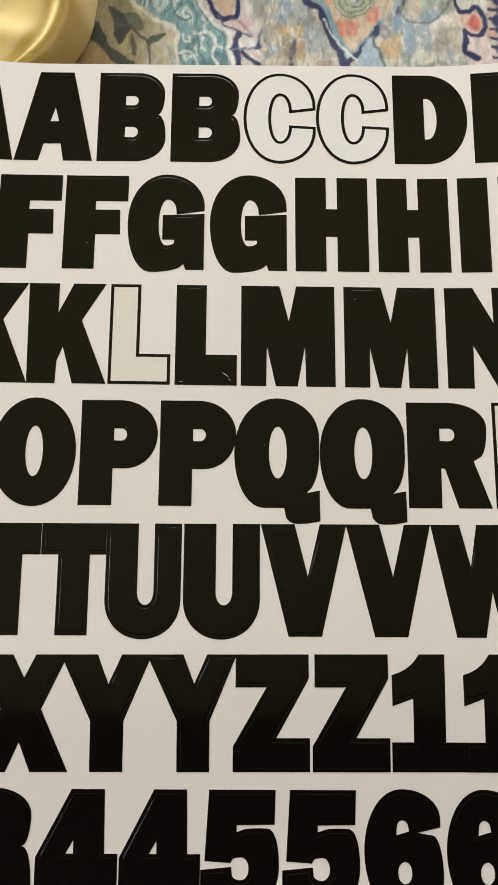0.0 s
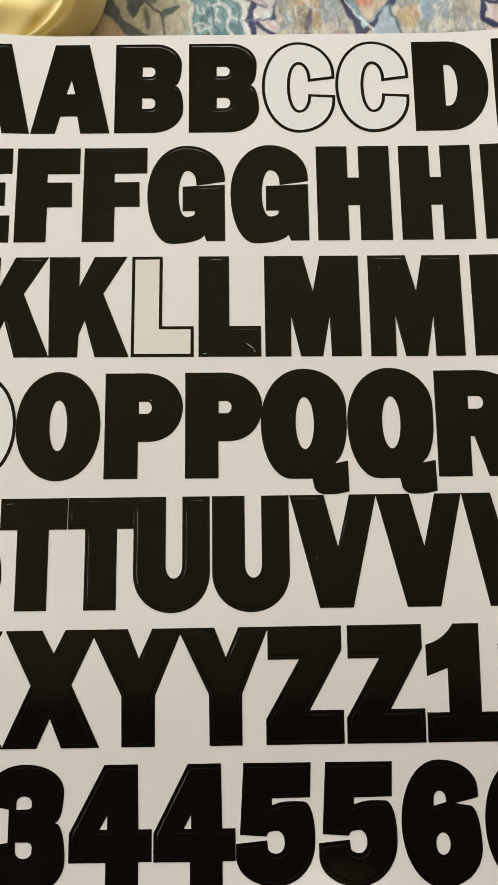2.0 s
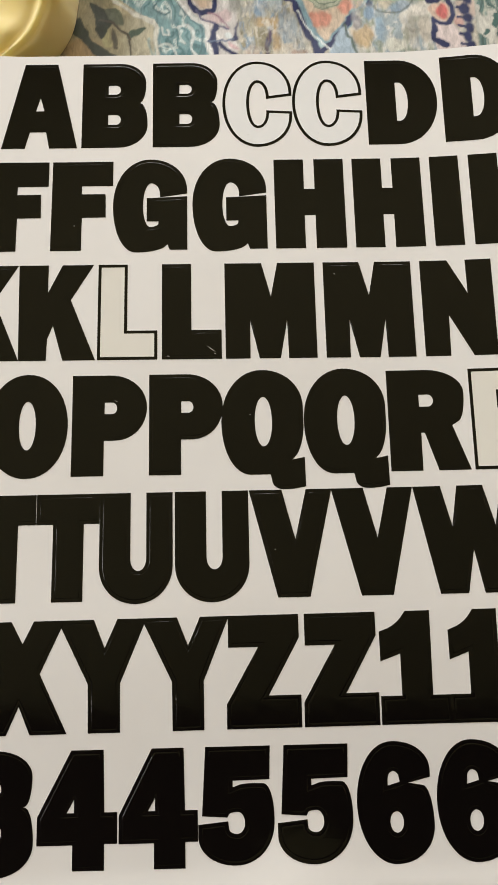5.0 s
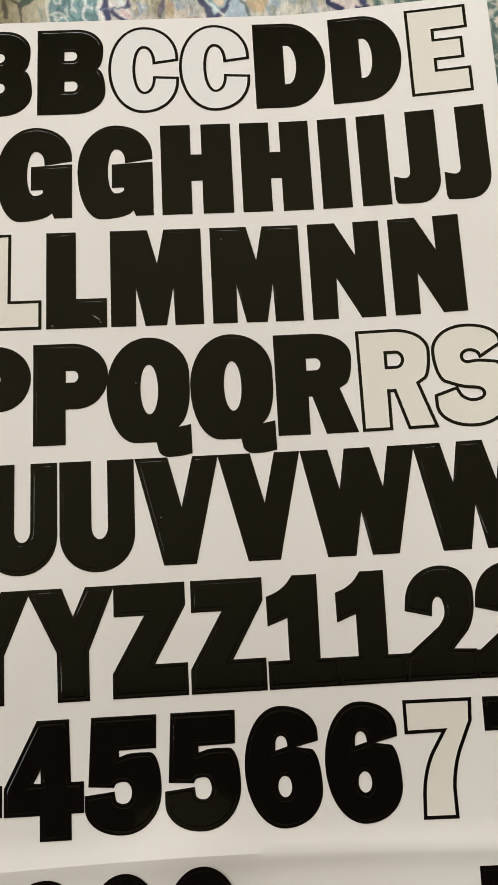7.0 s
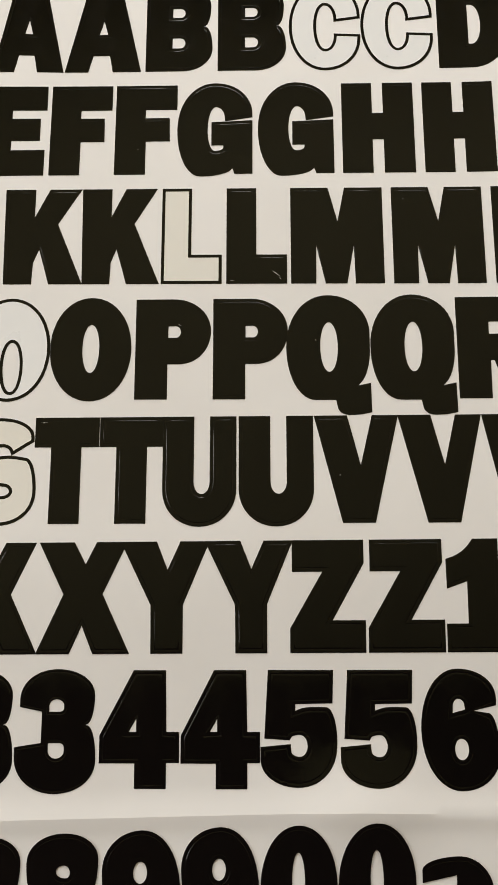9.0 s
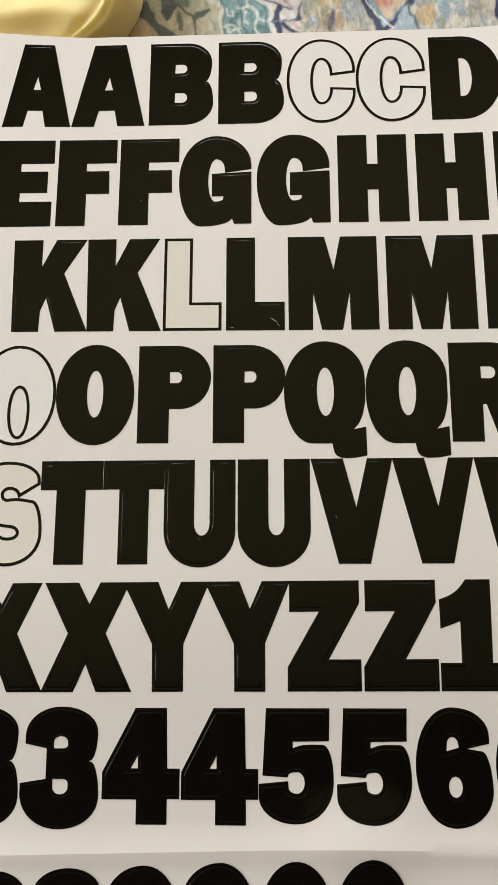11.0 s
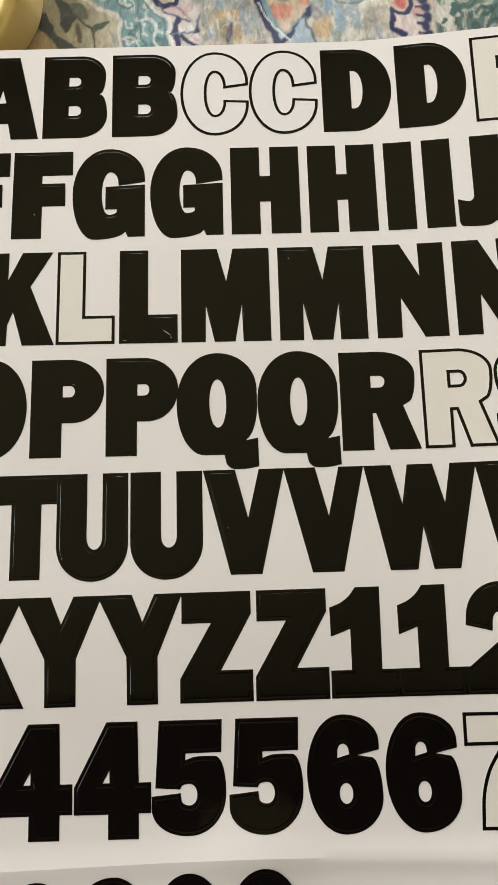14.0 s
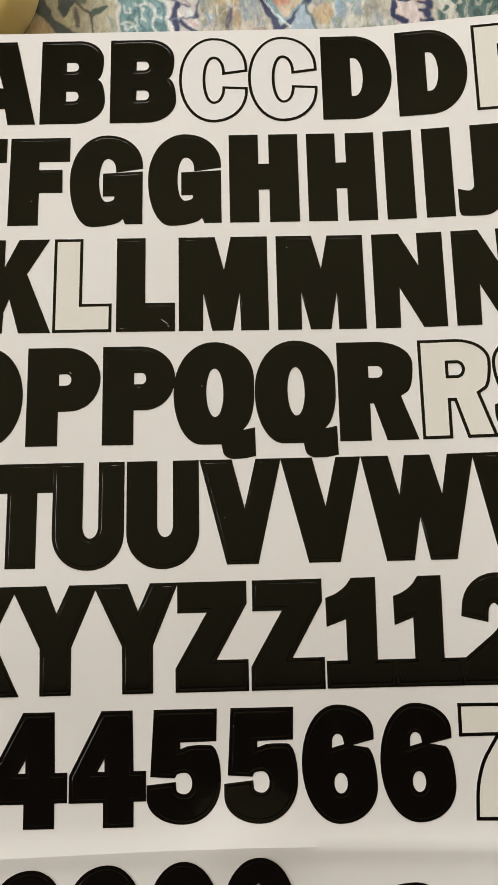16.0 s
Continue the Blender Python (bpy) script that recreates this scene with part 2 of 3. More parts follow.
def wisps(p, mask):
    """Thin pale and blue-grey wisps dragged through wet paint."""
    u, v = p.plain
    for seed, size, colour, strength in ((121, 20, (0.72, 0.72, 0.68), 0.5), (131, 17, (0.16, 0.23, 0.33), 0.42), (141, 24, (0.30, 0.26, 0.17), 0.3), (151, 13, (0.68, 0.66, 0.60), 0.45)):
        wu, wv = u + 16 * (cloudy(u / 19, v / 19, seed) - 0.5), v + 30 * (cloudy(u / 19, v / 19, seed + 4) - 0.5)
        ridge = 1 - np.abs(2 * cloudy(wu / size, wv / (2.4 * size), seed + 8) - 1) * 4
        p.lay(mask * strength * smooth_step(ridge, 0.25, 0.9) * smooth_step(lattice(u / 30, v / 30, seed + 2), 0.25, 0.6), colour)


def printed(x, y):
    p = Print(x, y)
    u, v = p.u, p.v
    # leaves on tan, beside the satin
    left = smooth_step(-u, -322, -316)
    p.lay(left, (0.28, 0.245, 0.14))
    p.lay(left * smooth_step(u, 225, 300), (0.52, 0.49, 0.37))
    p.dab(175, 95, 40, 26, (0.36, 0.25, 0.12))
    p.dab(255, 20, 26, 16, (0.52, 0.46, 0.30))
    p.dab(205, 0, 22, 12, (0.24, 0.21, 0.12))
    p.patch([(214, 50), (226, 56), (231, 90), (215, 86)], (0.36, 0.33, 0.17))
    p.patch([(188, 4), (215, 18), (232, 44), (224, 58), (213, 76), (203, 62), (195, 34)], LEAF)
    p.patch([(214, 18), (238, 22), (252, 50), (238, 48), (224, 38)], (0.12, 0.135, 0.085))
    p.patch([(166, 36), (184, 54), (196, 80), (238, 108), (226, 116), (198, 106), (180, 82), (158, 62)], (0.036, 0.044, 0.026))
    p.patch([(233, 55), (240, 66), (244, 91), (236, 93), (231, 70)], (0.085, 0.075, 0.045))
    p.patch([(260, 74), (268, 62), (292, 59), (282, 71), (266, 78)], (0.08, 0.12, 0.085))
    p.stroke([(205, 40), (232, 46), (248, 60), (262, 72), (267, 92), (268, 130)], 3.2, (0.07, 0.06, 0.04), 1.2)
    # teal scrolls between two pale rims
    body = smooth_step(u - 1.3 * np.minimum(v, 50), 240, 248)
    right = np.where(v < 52, 346 + 1.02 * v, 399 + 0.18 * (v - 52))
    body = body * smooth_step(right - u, -2, 4)
    scrolled(p, body, (0.075, 0.18, 0.20), (0.215, 0.37, 0.40), (0.60, 0.69, 0.68), 58, 31)
    p.patch([(262, 6), (300, 26), (345, 42), (350, 50), (316, 50), (280, 28)], (0.19, 0.33, 0.36), 4.0, 0.8)
    p.stroke([(218, -40), (236, 4), (262, 24), (288, 40), (311, 54), (312, 80), (320, 130)], 8.5, (0.66, 0.66, 0.60))
    p.stroke([(325, 130), (318, 84), (322, 60)], 4, (0.17, 0.30, 0.33), 2.0)
    p.stroke([(298, 78), (300, 96), (308, 128)], 4, (0.34, 0.42, 0.40), 2.0)
    p.stroke([(318, 4), (309, 22), (322, 34), (334, 30), (330, 22)], 3.4, (0.10, 0.19, 0.21))
    p.stroke([(324, 58), (328, 70), (338, 70), (336, 62)], 3.6, (0.68, 0.74, 0.73))
    p.stroke([(318, 92), (332, 88), (346, 98), (350, 116)], 3.6, (0.66, 0.73, 0.72))
    p.stroke([(352, 58), (368, 56), (382, 72), (376, 92), (384, 112)], 4.5, (0.66, 0.72, 0.72))
    p.stroke([(350, 62), (352, 86), (362, 108), (362, 128)], 3.5, (0.09, 0.20, 0.22))
    # cream ground with navy and rose lines
    cream = smooth_step(u - right, -3, 3) * smooth_step(-u, -468, -456)
    p.lay(cream, (0.63, 0.61, 0.60))
    p.dab(398, 4, 22, 20, (0.60, 0.45, 0.33))
    p.dab(428, 40, 24, 14, (0.62, 0.46, 0.48), 0.7)
    p.stroke([(322, -60), (344, -4), (360, 18), (378, 40), (402, 54), (406, 84), (416, 130)], 7, (0.72, 0.73, 0.72))
    p.stroke([(336, -20), (352, 14), (372, 42), (394, 60), (398, 90), (404, 128)], 3.0, (0.10, 0.19, 0.22), 1.8)
    p.stroke([(364, -20), (371, 4), (378, 20), (390, 30), (404, 27), (416, 24), (421, 8), (417, -20)], 8, NAVY)
    p.stroke([(384, 26), (394, 40), (416, 50), (446, 63)], 3.5, (0.09, 0.09, 0.19))
    p.stroke([(405, 30), (425, 36), (446, 60)], 3.0, (0.34, 0.20, 0.26), 2.0)
    p.stroke([(424, 58), (417, 70), (416, 86), (421, 104), (422, 130)], 10.5, NAVY, 2.0)
    p.patch([(464, 46), (465, 82), (446, 84), (456, 74), (458, 58)], NAVY)
    p.stroke([(408, 88), (432, 86), (452, 81)], 3.0, (0.10, 0.14, 0.24))
    p.stroke([(426, 92), (440, 104), (452, 113), (466, 122)], 7, NAVY, 2.0)
    p.stroke([(442, 88), (456, 100), (476, 114)], 5, (0.58, 0.42, 0.44), 2.5)
    p.dab(445, 76, 9, 7, (0.70, 0.76, 0.78))
    # olive, tan and blue brush marks
    brush = smooth_step(u, 458, 468) * smooth_step(-u, -600, -560)
    p.lay(brush, (0.44, 0.42, 0.34))
    p.lay(brush * smooth_step(cloudy(u / 13, v / 30, 53), 0.55, 0.66), (0.27, 0.35, 0.43))
    p.lay(brush * smooth_step(cloudy(u / 9, v / 40, 51), 0.45, 0.62), (0.30, 0.28, 0.19))
    p.lay(brush * smooth_step(cloudy(u / 11, v / 34, 57), 0.56, 0.68), (0.62, 0.58, 0.48))
    p.dab(462, 14, 16, 22, (0.22, 0.23, 0.20), 0.7)
    p.dab(503, 16, 17, 32, SKY)
    p.dab(532, 14, 16, 22, (0.42, 0.48, 0.50), 0.7)
    p.dab(518, 52, 26, 11, TAN)
    p.dab(532, 84, 8, 34, TAN)
    p.dab(552, 66, 22, 34, (0.31, 0.37, 0.42))
    p.dab(560, 104, 22, 14, (0.60, 0.55, 0.47))
    p.dab(575, 112, 18, 8, (0.34, 0.20, 0.17), 0.6)
    p.stroke([(522, 66), (519, 84), (516, 100), (514, 130)], 6, (0.10, 0.07, 0.12), 2.2)
    p.dab(488, 108, 18, 14, (0.60, 0.50, 0.44), 0.7)
    wisps(p, smooth_step(u, 458, 475))
    # pointed band round a coral flower
    p.patch([(540, -60), (560, 8), (614, 112), (700, 18), (722, -60)], (0.60, 0.49, 0.38))
    p.dab(612, 50, 26, 16, CORAL)
    p.dab(662, 26, 20, 17, CORAL)
    p.dab(572, 6, 14, 12, CORAL)
    ring = np.hypot((u - 626) / 1.0, (v + 4) / 0.95) + 7 * (cloudy(u / 12, v / 12, 77) - 0.5)
    p.lay(smooth_step(-ring, -40, -34), (0.42, 0.45, 0.35))
    p.lay(smooth_step(-ring, -40, -34) * smooth_step(np.sin(ring * 0.75), 0.2, 0.9), (0.20, 0.25, 0.19))
    p.lay(smooth_step(-ring, -13, -9), (0.62, 0.66, 0.62))
    p.stroke([(628, -8), (632, 2)], 8, (0.20, 0.22, 0.40))
    p.stroke([(566, 4), (580, 28), (594, 62), (618, 98), (650, 72), (676, 42), (700, 20), (716, -30)], 14, (0.21, 0.34, 0.40), 2.0)
    p.stroke([(568, 24), (584, 54), (602, 84), (618, 104)], 5, (0.36, 0.50, 0.52), 2.0)
    p.stroke([(528, -30), (548, 8), (564, 18), (577, 48), (590, 78), (603, 102), (612, 130)], 11, NAVY, 1.8)
    p.stroke([(612, 116), (636, 90), (656, 66), (670, 48), (688, 36), (705, 26)], 10, NAVY, 1.8)
    p.stroke([(705, 24), (712, 4), (722, -30)], 10, DEEP, 1.8)
    p.stroke([(572, 36), (584, 58), (604, 84), (632, 110)], 2.2, (0.74, 0.78, 0.78), 1.5)
    # blue, tan and cream blooms beyond it
    mix = smooth_step(u, 668, 684) * smooth_step(-u, -858, -846)
    p.patch([(656, 62), (676, 100), (676, 130), (626, 130), (636, 96)], (0.36, 0.46, 0.55), 3.0)
    p.lay(mix * smooth_step(v, 20, 44), (0.63, 0.63, 0.59))
    wisps(p, mix)
    p.lay(mix * smooth_step(cloudy(u / 14, v / 22, 61), 0.50, 0.62) * 0.85, (0.30, 0.38, 0.43))
    p.lay(mix * smooth_step(cloudy(u / 12, v / 20, 67), 0.56, 0.68) * 0.7, (0.25, 0.30, 0.22))
    p.dab(690, 88, 22, 28, TAN)
    p.dab(678, 58, 9, 16, (0.26, 0.24, 0.27), 0.7)
    p.dab(704, 42, 12, 16, SKY)
    p.dab(722, 74, 12, 24, (0.25, 0.36, 0.46))
    p.dab(735, 6, 16, 30, (0.58, 0.53, 0.42))
    p.dab(760, 8, 14, 22, (0.36, 0.44, 0.42))
    p.dab(764, 36, 22, 12, SKY, 0.7)
    p.dab(786, 22, 16, 14, (0.32, 0.36, 0.34))
    p.dab(792, 46, 24, 12, (0.72, 0.69, 0.63))
    p.dab(782, 78, 20, 28, (0.34, 0.33, 0.28), 0.75)
    p.dab(804, 78, 12, 24, (0.56, 0.52, 0.45))
    p.dab(748, 106, 24, 12, (0.66, 0.66, 0.58))
    p.stroke([(712, 30), (726, 42), (746, 46), (768, 42), (786, 26), (797, 6)], 3.5, (0.13, 0.16, 0.15), 2.2, 0.85)
    p.stroke([(656, 60), (664, 82), (672, 100), (676, 128)], 3.2, (0.08, 0.12, 0.10))
    # red flower with a navy edge, and the pale petal under it
    p.patch([(806, -4), (830, -20), (862, -6), (858, 30), (840, 24), (816, 26)], (0.66, 0.66, 0.62), 2.5)
    p.patch([(812, 36), (836, 26), (852, 34), (854, 56), (838, 64), (818, 54)], (0.68, 0.52, 0.42), 2.5)
    p.patch([(824, 44), (836, 32), (847, 35), (848, 54), (836, 56)], (0.60, 0.15, 0.14), 3.5)
    p.patch([(824, 62), (852, 66), (872, 100), (874, 130), (836, 130), (822, 96)], (0.70, 0.61, 0.60), 2.5)
    p.dab(868, 64, 10, 14, (0.58, 0.33, 0.30), 0.8)
    p.stroke([(800, -30), (803, 6), (811, 24), (830, 24), (843, 18), (854, 32), (857, 50), (850, 64), (834, 66), (820, 58)], 7, NAVY)
    p.stroke([(820, 60), (823, 78), (819, 92), (828, 101), (844, 108)], 8.5, NAVY)
    # beaded navy column, then slate-green scrolls
    p.lay(smooth_step(u, 860, 868) * smooth_step(-u, -906, -900) * smooth_step(-v, -62, -50), (0.56, 0.46, 0.40))
    for k in range(-5, 8):
        p.dab(884 + 3 * math.sin(k * 2.2), 8 + 17 * k, 10.5, 11, NAVY, 1.0)
        p.stroke([(866, 4 + 17 * k), (878, 7 + 17 * k)], 4.5, NAVY)
    beyond = smooth_step(p.plain[0], 896, 904)
    scrolled(p, beyond, (0.045, 0.09, 0.085), (0.115, 0.20, 0.19), (0.46, 0.50, 0.44), 64, 91)
    p.lay(beyond * smooth_step(cloudy(u / 30, v / 26, 97), 0.55, 0.62), (0.62, 0.62, 0.57))
    p.lay(beyond * smooth_step(cloudy(u / 26, v / 30, 99), 0.60, 0.66), (0.06, 0.14, 0.13))
    return np.clip(p.rgb, 0.01, 0.85)


def bed_cover():
    xs, ys = spread(-0.96, 0.96, -0.115, 0.135, 0.00042, 0.015), spread(-0.40, 1.26, 0.118, 0.212, 0.00042, 0.015)
    gx, gy = (g.ravel() for g in np.meshgrid(xs, ys))
    rim = (gx == xs[0]) | (gx == xs[-1]) | (gy == ys[0]) | (gy == ys[-1])
    # the hem turns down onto the mattress
    gz = [-0.0262 if edge else cover_height(x, y) for x, y, edge in zip(gx.tolist(), gy.tolist(), rim.tolist())]
    w, h = len(xs), len(ys)
    first = (np.arange(h - 1)[:, None] * w + np.arange(w - 1)[None]).ravel()
    data = bpy.data.meshes.new("bed_cover")
    data.from_pydata(np.stack([gx, gy, gz], 1).tolist(), [], np.stack([first, first + 1, first + w + 1, first + w], 1).tolist())
    data.polygons.foreach_set("use_smooth", np.ones(len(first), bool))
    inside = smooth_step(gx, -0.115, -0.108) * smooth_step(-gx, -0.135, -0.128) * smooth_step(gy, 0.118, 0.122) * smooth_step(-gy, -0.212, -0.206)
    rgba = np.zeros((len(gx), 4))
    rgba[:, :3] = 0.4
    fine = inside > 0
    rgba[fine, :3] = printed(gx[fine], gy[fine])
    rgba[:, 3] = inside
    data.color_attributes.new("print", "FLOAT_COLOR", "POINT").data.foreach_set("color", rgba.ravel())
    data.materials.append(COVER)
    tagged(new("bed_cover", data), "printed bed cover with teal scrolls, leaves and navy lines", "bed cover")


bed_cover()


# ---- yellow satin cloth, bunched up behind the sheet's far edge ----
def satin_cloth():
    """A folded cloth: a rounded bulge with a hem band and soft ridges."""
    def reach(x, y):
        """How far in from the cloth's outline."""
        return -0.0512 + 0.10 * min(0.0, y - 0.196) - 20.0 * min(0.0, y - 0.188) ** 2 - 26.0 * min(0.0, y - 0.1725) ** 2 - x, y - 0.148

    def height(x, y):
        right, near = reach(x, y)
        if min(right, near) < 0:
            return cover_height(x, y) + 0.0004
        side = 1 - (1 - min(1.0, right / 0.0055)) ** 2.4
        up = 0.0092 + 0.006 * ease((y - 0.158) / 0.055)
        # a ridge along the near side with a hollow behind it, a hem and creases that fan out from its end
        bend = y - 0.1745 - 0.22 * (x + 0.070) * ease((x + 0.085) / 0.02) - 0.0015 * math.sin(x * 210)
        up += 0.0022 * math.exp(-(bend / 0.0055) ** 2) * ease((right - 0.004) / 0.012)
        up -= 0.0022 * math.exp(-((y - 0.1900) / 0.008) ** 2) * ease((right - 0.012) / 0.015)
        up += 0.0018 * math.exp(-((y - 0.205 + 0.5 * (x + 0.09)) / 0.006) ** 2)
        fan = (x + 0.064) + 0.55 * (y - 0.186)
        up += 0.0006 * math.exp(-(fan / 0.0028) ** 2) * ease((y - 0.172) / 0.008)
        up += 0.0012 * math.exp(-((right - 0.0078) / 0.0011) ** 2) - 0.0009 * math.exp(-((right - 0.0105) / 0.0018) ** 2)
        p = Vector((x * 45 + y * 26, y * 60 - x * 18, 4.2))
        up += 0.0008 * noise.noise(p) * ease(right / 0.012) + 0.0003 * noise.noise(p * 2.7)
        z = cover_height(x, y) + 0.0006 + up * side
        # the sheet lies over the cloth's near edge
        return min(z, -0.0022 + 0.85 * max(0.0, y - 0.1600))
    bm = bmesh.new()
    rows = []
    for y in np.arange(0.149, 0.360, 0.0012):
        end = reach(0.0, y)[0]
        row_ = []
        for k in range(150):
            inward = 0.0002 + 0.0006 * k + 0.00001 * k * k
            row_.append(bm.verts.new((end - inward, y, height(end - inward, y))))
        row_.insert(0, bm.verts.new((end, y, cover_height(end, y) + 0.0003)))
        rows.append(row_)
    for a, b in zip(rows, rows[1:]):
        for k in range(len(a) - 1):
            bm.faces.new((a[k + 1], a[k], b[k], b[k + 1]))
    ob = mesh_object("satin_cloth", bm, SATIN, smooth=80)
    return tagged(ob, "bunched yellow satin cloth lying on the printed cover", "cloth")


satin_cloth()


# ---- the backing sheet (A4 wide), in millimetres ----
LEFT, RIGHT, FAR, NEAR = -102.0, 114.5, 161.5, -131.0


def fold_line(x):
    """Where the sheet is creased across; it peaks at a dent."""
    return -81.4 - 0.030 * max(0.0, 15.0 - x) - 0.018 * max(0.0, x - 15.0)


def far_edge(x):
    return 160.1 - 0.010 * x + 3.2 * ease((-62.0 - x) / 45.0)


def surface(x, y):
    """Height of the sheet's upper side, in millimetres."""
    z = 1.5 - 3.2 * ease((-10.0 - y) / 75.0) - 1.6 * ease((y - 60.0) / 110.0) * (1 - ease((x - 50.0) / 40.0))
    z += 5.0 * max(0.0, (x - 45.0) / 64.0) ** 2
    past = fold_line(x) - y
    z += 1.4 * math.exp(-((x - 15.0) / 16.0) ** 2) * math.exp(-(past / 11.0) ** 2)
    z += 0.5 * math.exp(-((past) / 3.0) ** 2)
    if past > 0:
        z -= 0.045 * past * (1 - 0.25 * ease((x - 8.0) / 25.0))
    return z


def backing_sheet():
    bm = bmesh.new()
    xs = np.linspace(LEFT, RIGHT, 90)
    ts = np.concatenate([np.linspace(0, 1, 100), 1 + np.array([0.006, 0.012, 0.02, 0.03, 0.045]), np.linspace(1.065, 1.198, 14)])
    rows = []
    for t in ts:
        row = []
        for x in xs:
            fold, far = fold_line(x), far_edge(x)
            y = far + (fold - far) * t
            row.append(bm.verts.new((x / 1000, y / 1000, surface(x, y) / 1000)))
        rows.append(row)
    for a, b in zip(rows, rows[1:]):
        for k in range(len(xs) - 1):
            bm.faces.new((b[k], b[k + 1], a[k + 1], a[k]))
    # underside and cut edge
    drop = Vector((0, 0, -0.0003))
    under = [[bm.verts.new(v.co + drop) for v in line] for line in rows]
    for a, b in zip(under, under[1:]):
        for k in range(len(xs) - 1):
            bm.faces.new((a[k], a[k + 1], b[k + 1], b[k]))
    rim = [v.co.copy() for v in rows[0]] + [line[-1].co.copy() for line in rows[1:]] + [v.co.copy() for v in rows[-1][-2::-1]] + [line[0].co.copy() for line in rows[-2:0:-1]]
    upper, lower = [bm.verts.new(p) for p in rim], [bm.verts.new(p + drop) for p in rim]
    for k in range(len(rim)):
        n = (k + 1) % len(rim)
        bm.faces.new((upper[k], upper[n], lower[n], lower[k]))
    ob = mesh_object("backing_sheet", bm, PAPER, smooth=12)
    return tagged(ob, "white glossy sticker sheet, creased across, lying on the cover", "sticker sheet")


backing_sheet()


# ---- glyphs: outlines in a unit box; a corner is x, y and how much of the edges before and after it is rounded ----
def glyph(c):
    h = 0.5
    if c == "A":
        return [[(0, 0), (.31, 0), (.37, .19), (.585, .19), (.63, 0), (1, 0), (.715, 1), (.275, 1)], [(.44, .44), (.55, .44), (.497, .60)]]
    if c == "B":
        return [[(0, 0), (1, 0, .45, h), (1, .53, h, .85), (.85, .525), (.975, .52, .85, h), (.975, 1, h, .4), (0, 1)],
                [(.40, .27), (.59, .27, .4, h), (.59, .385, h, .4), (.40, .385)], [(.40, .63), (.585, .63, .4, h), (.585, .735, h, .4), (.40, .735)]]
    if c == "C":
        return [[(1, .59), (1, 1.01, .9, h), (0, 1.01, h), (0, -.01, h), (1, -.01, h, .9), (1, .405), (.63, .42), (.63, .24, .9, h), (.385, .24, h), (.385, .75, h), (.63, .75, h, .9), (.63, .555)]]
    if c == "D":
        return [[(0, 0), (1, 0, .55, h), (1, 1, h, .55), (0, 1)], [(.42, .275), (.59, .275, .75, h), (.59, .73, h, .75), (.42, .73)]]
    if c == "E":
        return [[(0, 0), (.99, 0), (.99, .285), (.455, .285), (.455, .385), (.905, .385), (.905, .635), (.455, .635), (.455, .725), (1, .725), (1, 1), (0, 1)]]
    if c == "F":
        return [[(0, 0), (.50, 0), (.50, .365), (.89, .365), (.88, .63), (.49, .63), (.49, .72), (1, .72), (1, 1), (0, 1)]]
    if c == "G":
        return [[(1, .625), (1, 1.02, .9, h), (0, 1.02, h), (0, -.02, h, .5), (.62, -.03, .5, .8), (.735, .06), (.765, 0), (1, 0), (1, .595), (.455, .577), (.455, .315),
                 (.615, .315), (.61, .255, .6, h), (.40, .255, h), (.41, .745, h), (.62, .745, h, .7), (.635, .585)]]
    if c == "H":
        return [[(0, 0), (.42, 0), (.42, .365), (.575, .365), (.573, 0), (1, 0), (1, 1), (.577, 1), (.577, .66), (.425, .66), (.425, 1), (0, 1)]]
    if c == "I":
        return [[(0, 0), (1, 0), (1, 1), (0, 1)]]
    if c == "J":
        return [[(.36, 1), (1, 1), (1, -.01, .26, .5), (.05, -.01, .45, .3), (0, .05), (0, .30), (.36, .25, .5, .12)]]
    if c == "K":
        return [[(0, 0), (.36, 0), (.37, .22), (.44, .36), (.575, 0), (1, 0), (.665, .625), (.96, 1), (.545, 1), (.36, .70), (.36, 1), (-.03, 1)]]
    if c == "L":
        return [[(0, 0), (1, 0), (1, .30), (.495, .30), (.495, 1), (0, 1)]]
    if c == "M":
        return [[(0, 0), (.27, 0), (.275, .39), (.37, 0), (.60, 0), (.68, .39), (.69, 0), (1, 0), (1, 1), (.59, 1), (.51, .64), (.41, 1), (0, 1)]]
    if c == "N":
        return [[(0, 0), (.35, 0), (.36, .42), (.67, 0), (1, 0), (1, 1), (.64, 1), (.645, .645), (.385, 1), (0, 1)]]
    if c == "O":
        return [[(0, -.015, h), (1, -.015, h), (1, 1.02, h), (0, 1.02, h)], [(.40, .265, h), (.605, .265, h), (.605, .745, h), (.40, .745, h)]]
    if c == "0":
        return [[(0, 0, h), (1, 0, h), (1, 1, h), (0, 1, h)], [(.41, .27, h), (.58, .27, h), (.58, .78, h), (.41, .78, h)]]
    if c == "P":
        return [[(0, 0), (.43, 0), (.43, .345), (1, .345, .75, h), (1, 1, h, .5), (0, 1)], [(.435, .61), (.60, .61, .4, h), (.60, .725, h, .4), (.435, .725)]]
    if c == "Q":
        return [[(0, -.01, h, .6), (.585, -.01), (.62, -.155, h, .5), (.85, -.155, .4, .3), (1.005, -.13), (1.0, .155), (.85, .13), (1, .26, .7, .3), (1, 1.03, h), (0, 1.03, h)],
                [(.408, .265, h), (.617, .265, h), (.617, .755, h), (.408, .755, h)]]
    if c == "R":
        return [[(0, 0), (.40, 0), (.405, .37), (.45, .37), (.60, 0), (1, 0), (.80, .44), (.97, .52, .5, .5), (.97, 1, .5, .5), (0, 1)], [(.40, .63), (.58, .63, .4, h), (.58, .75, h, .4), (.40, .75)]]
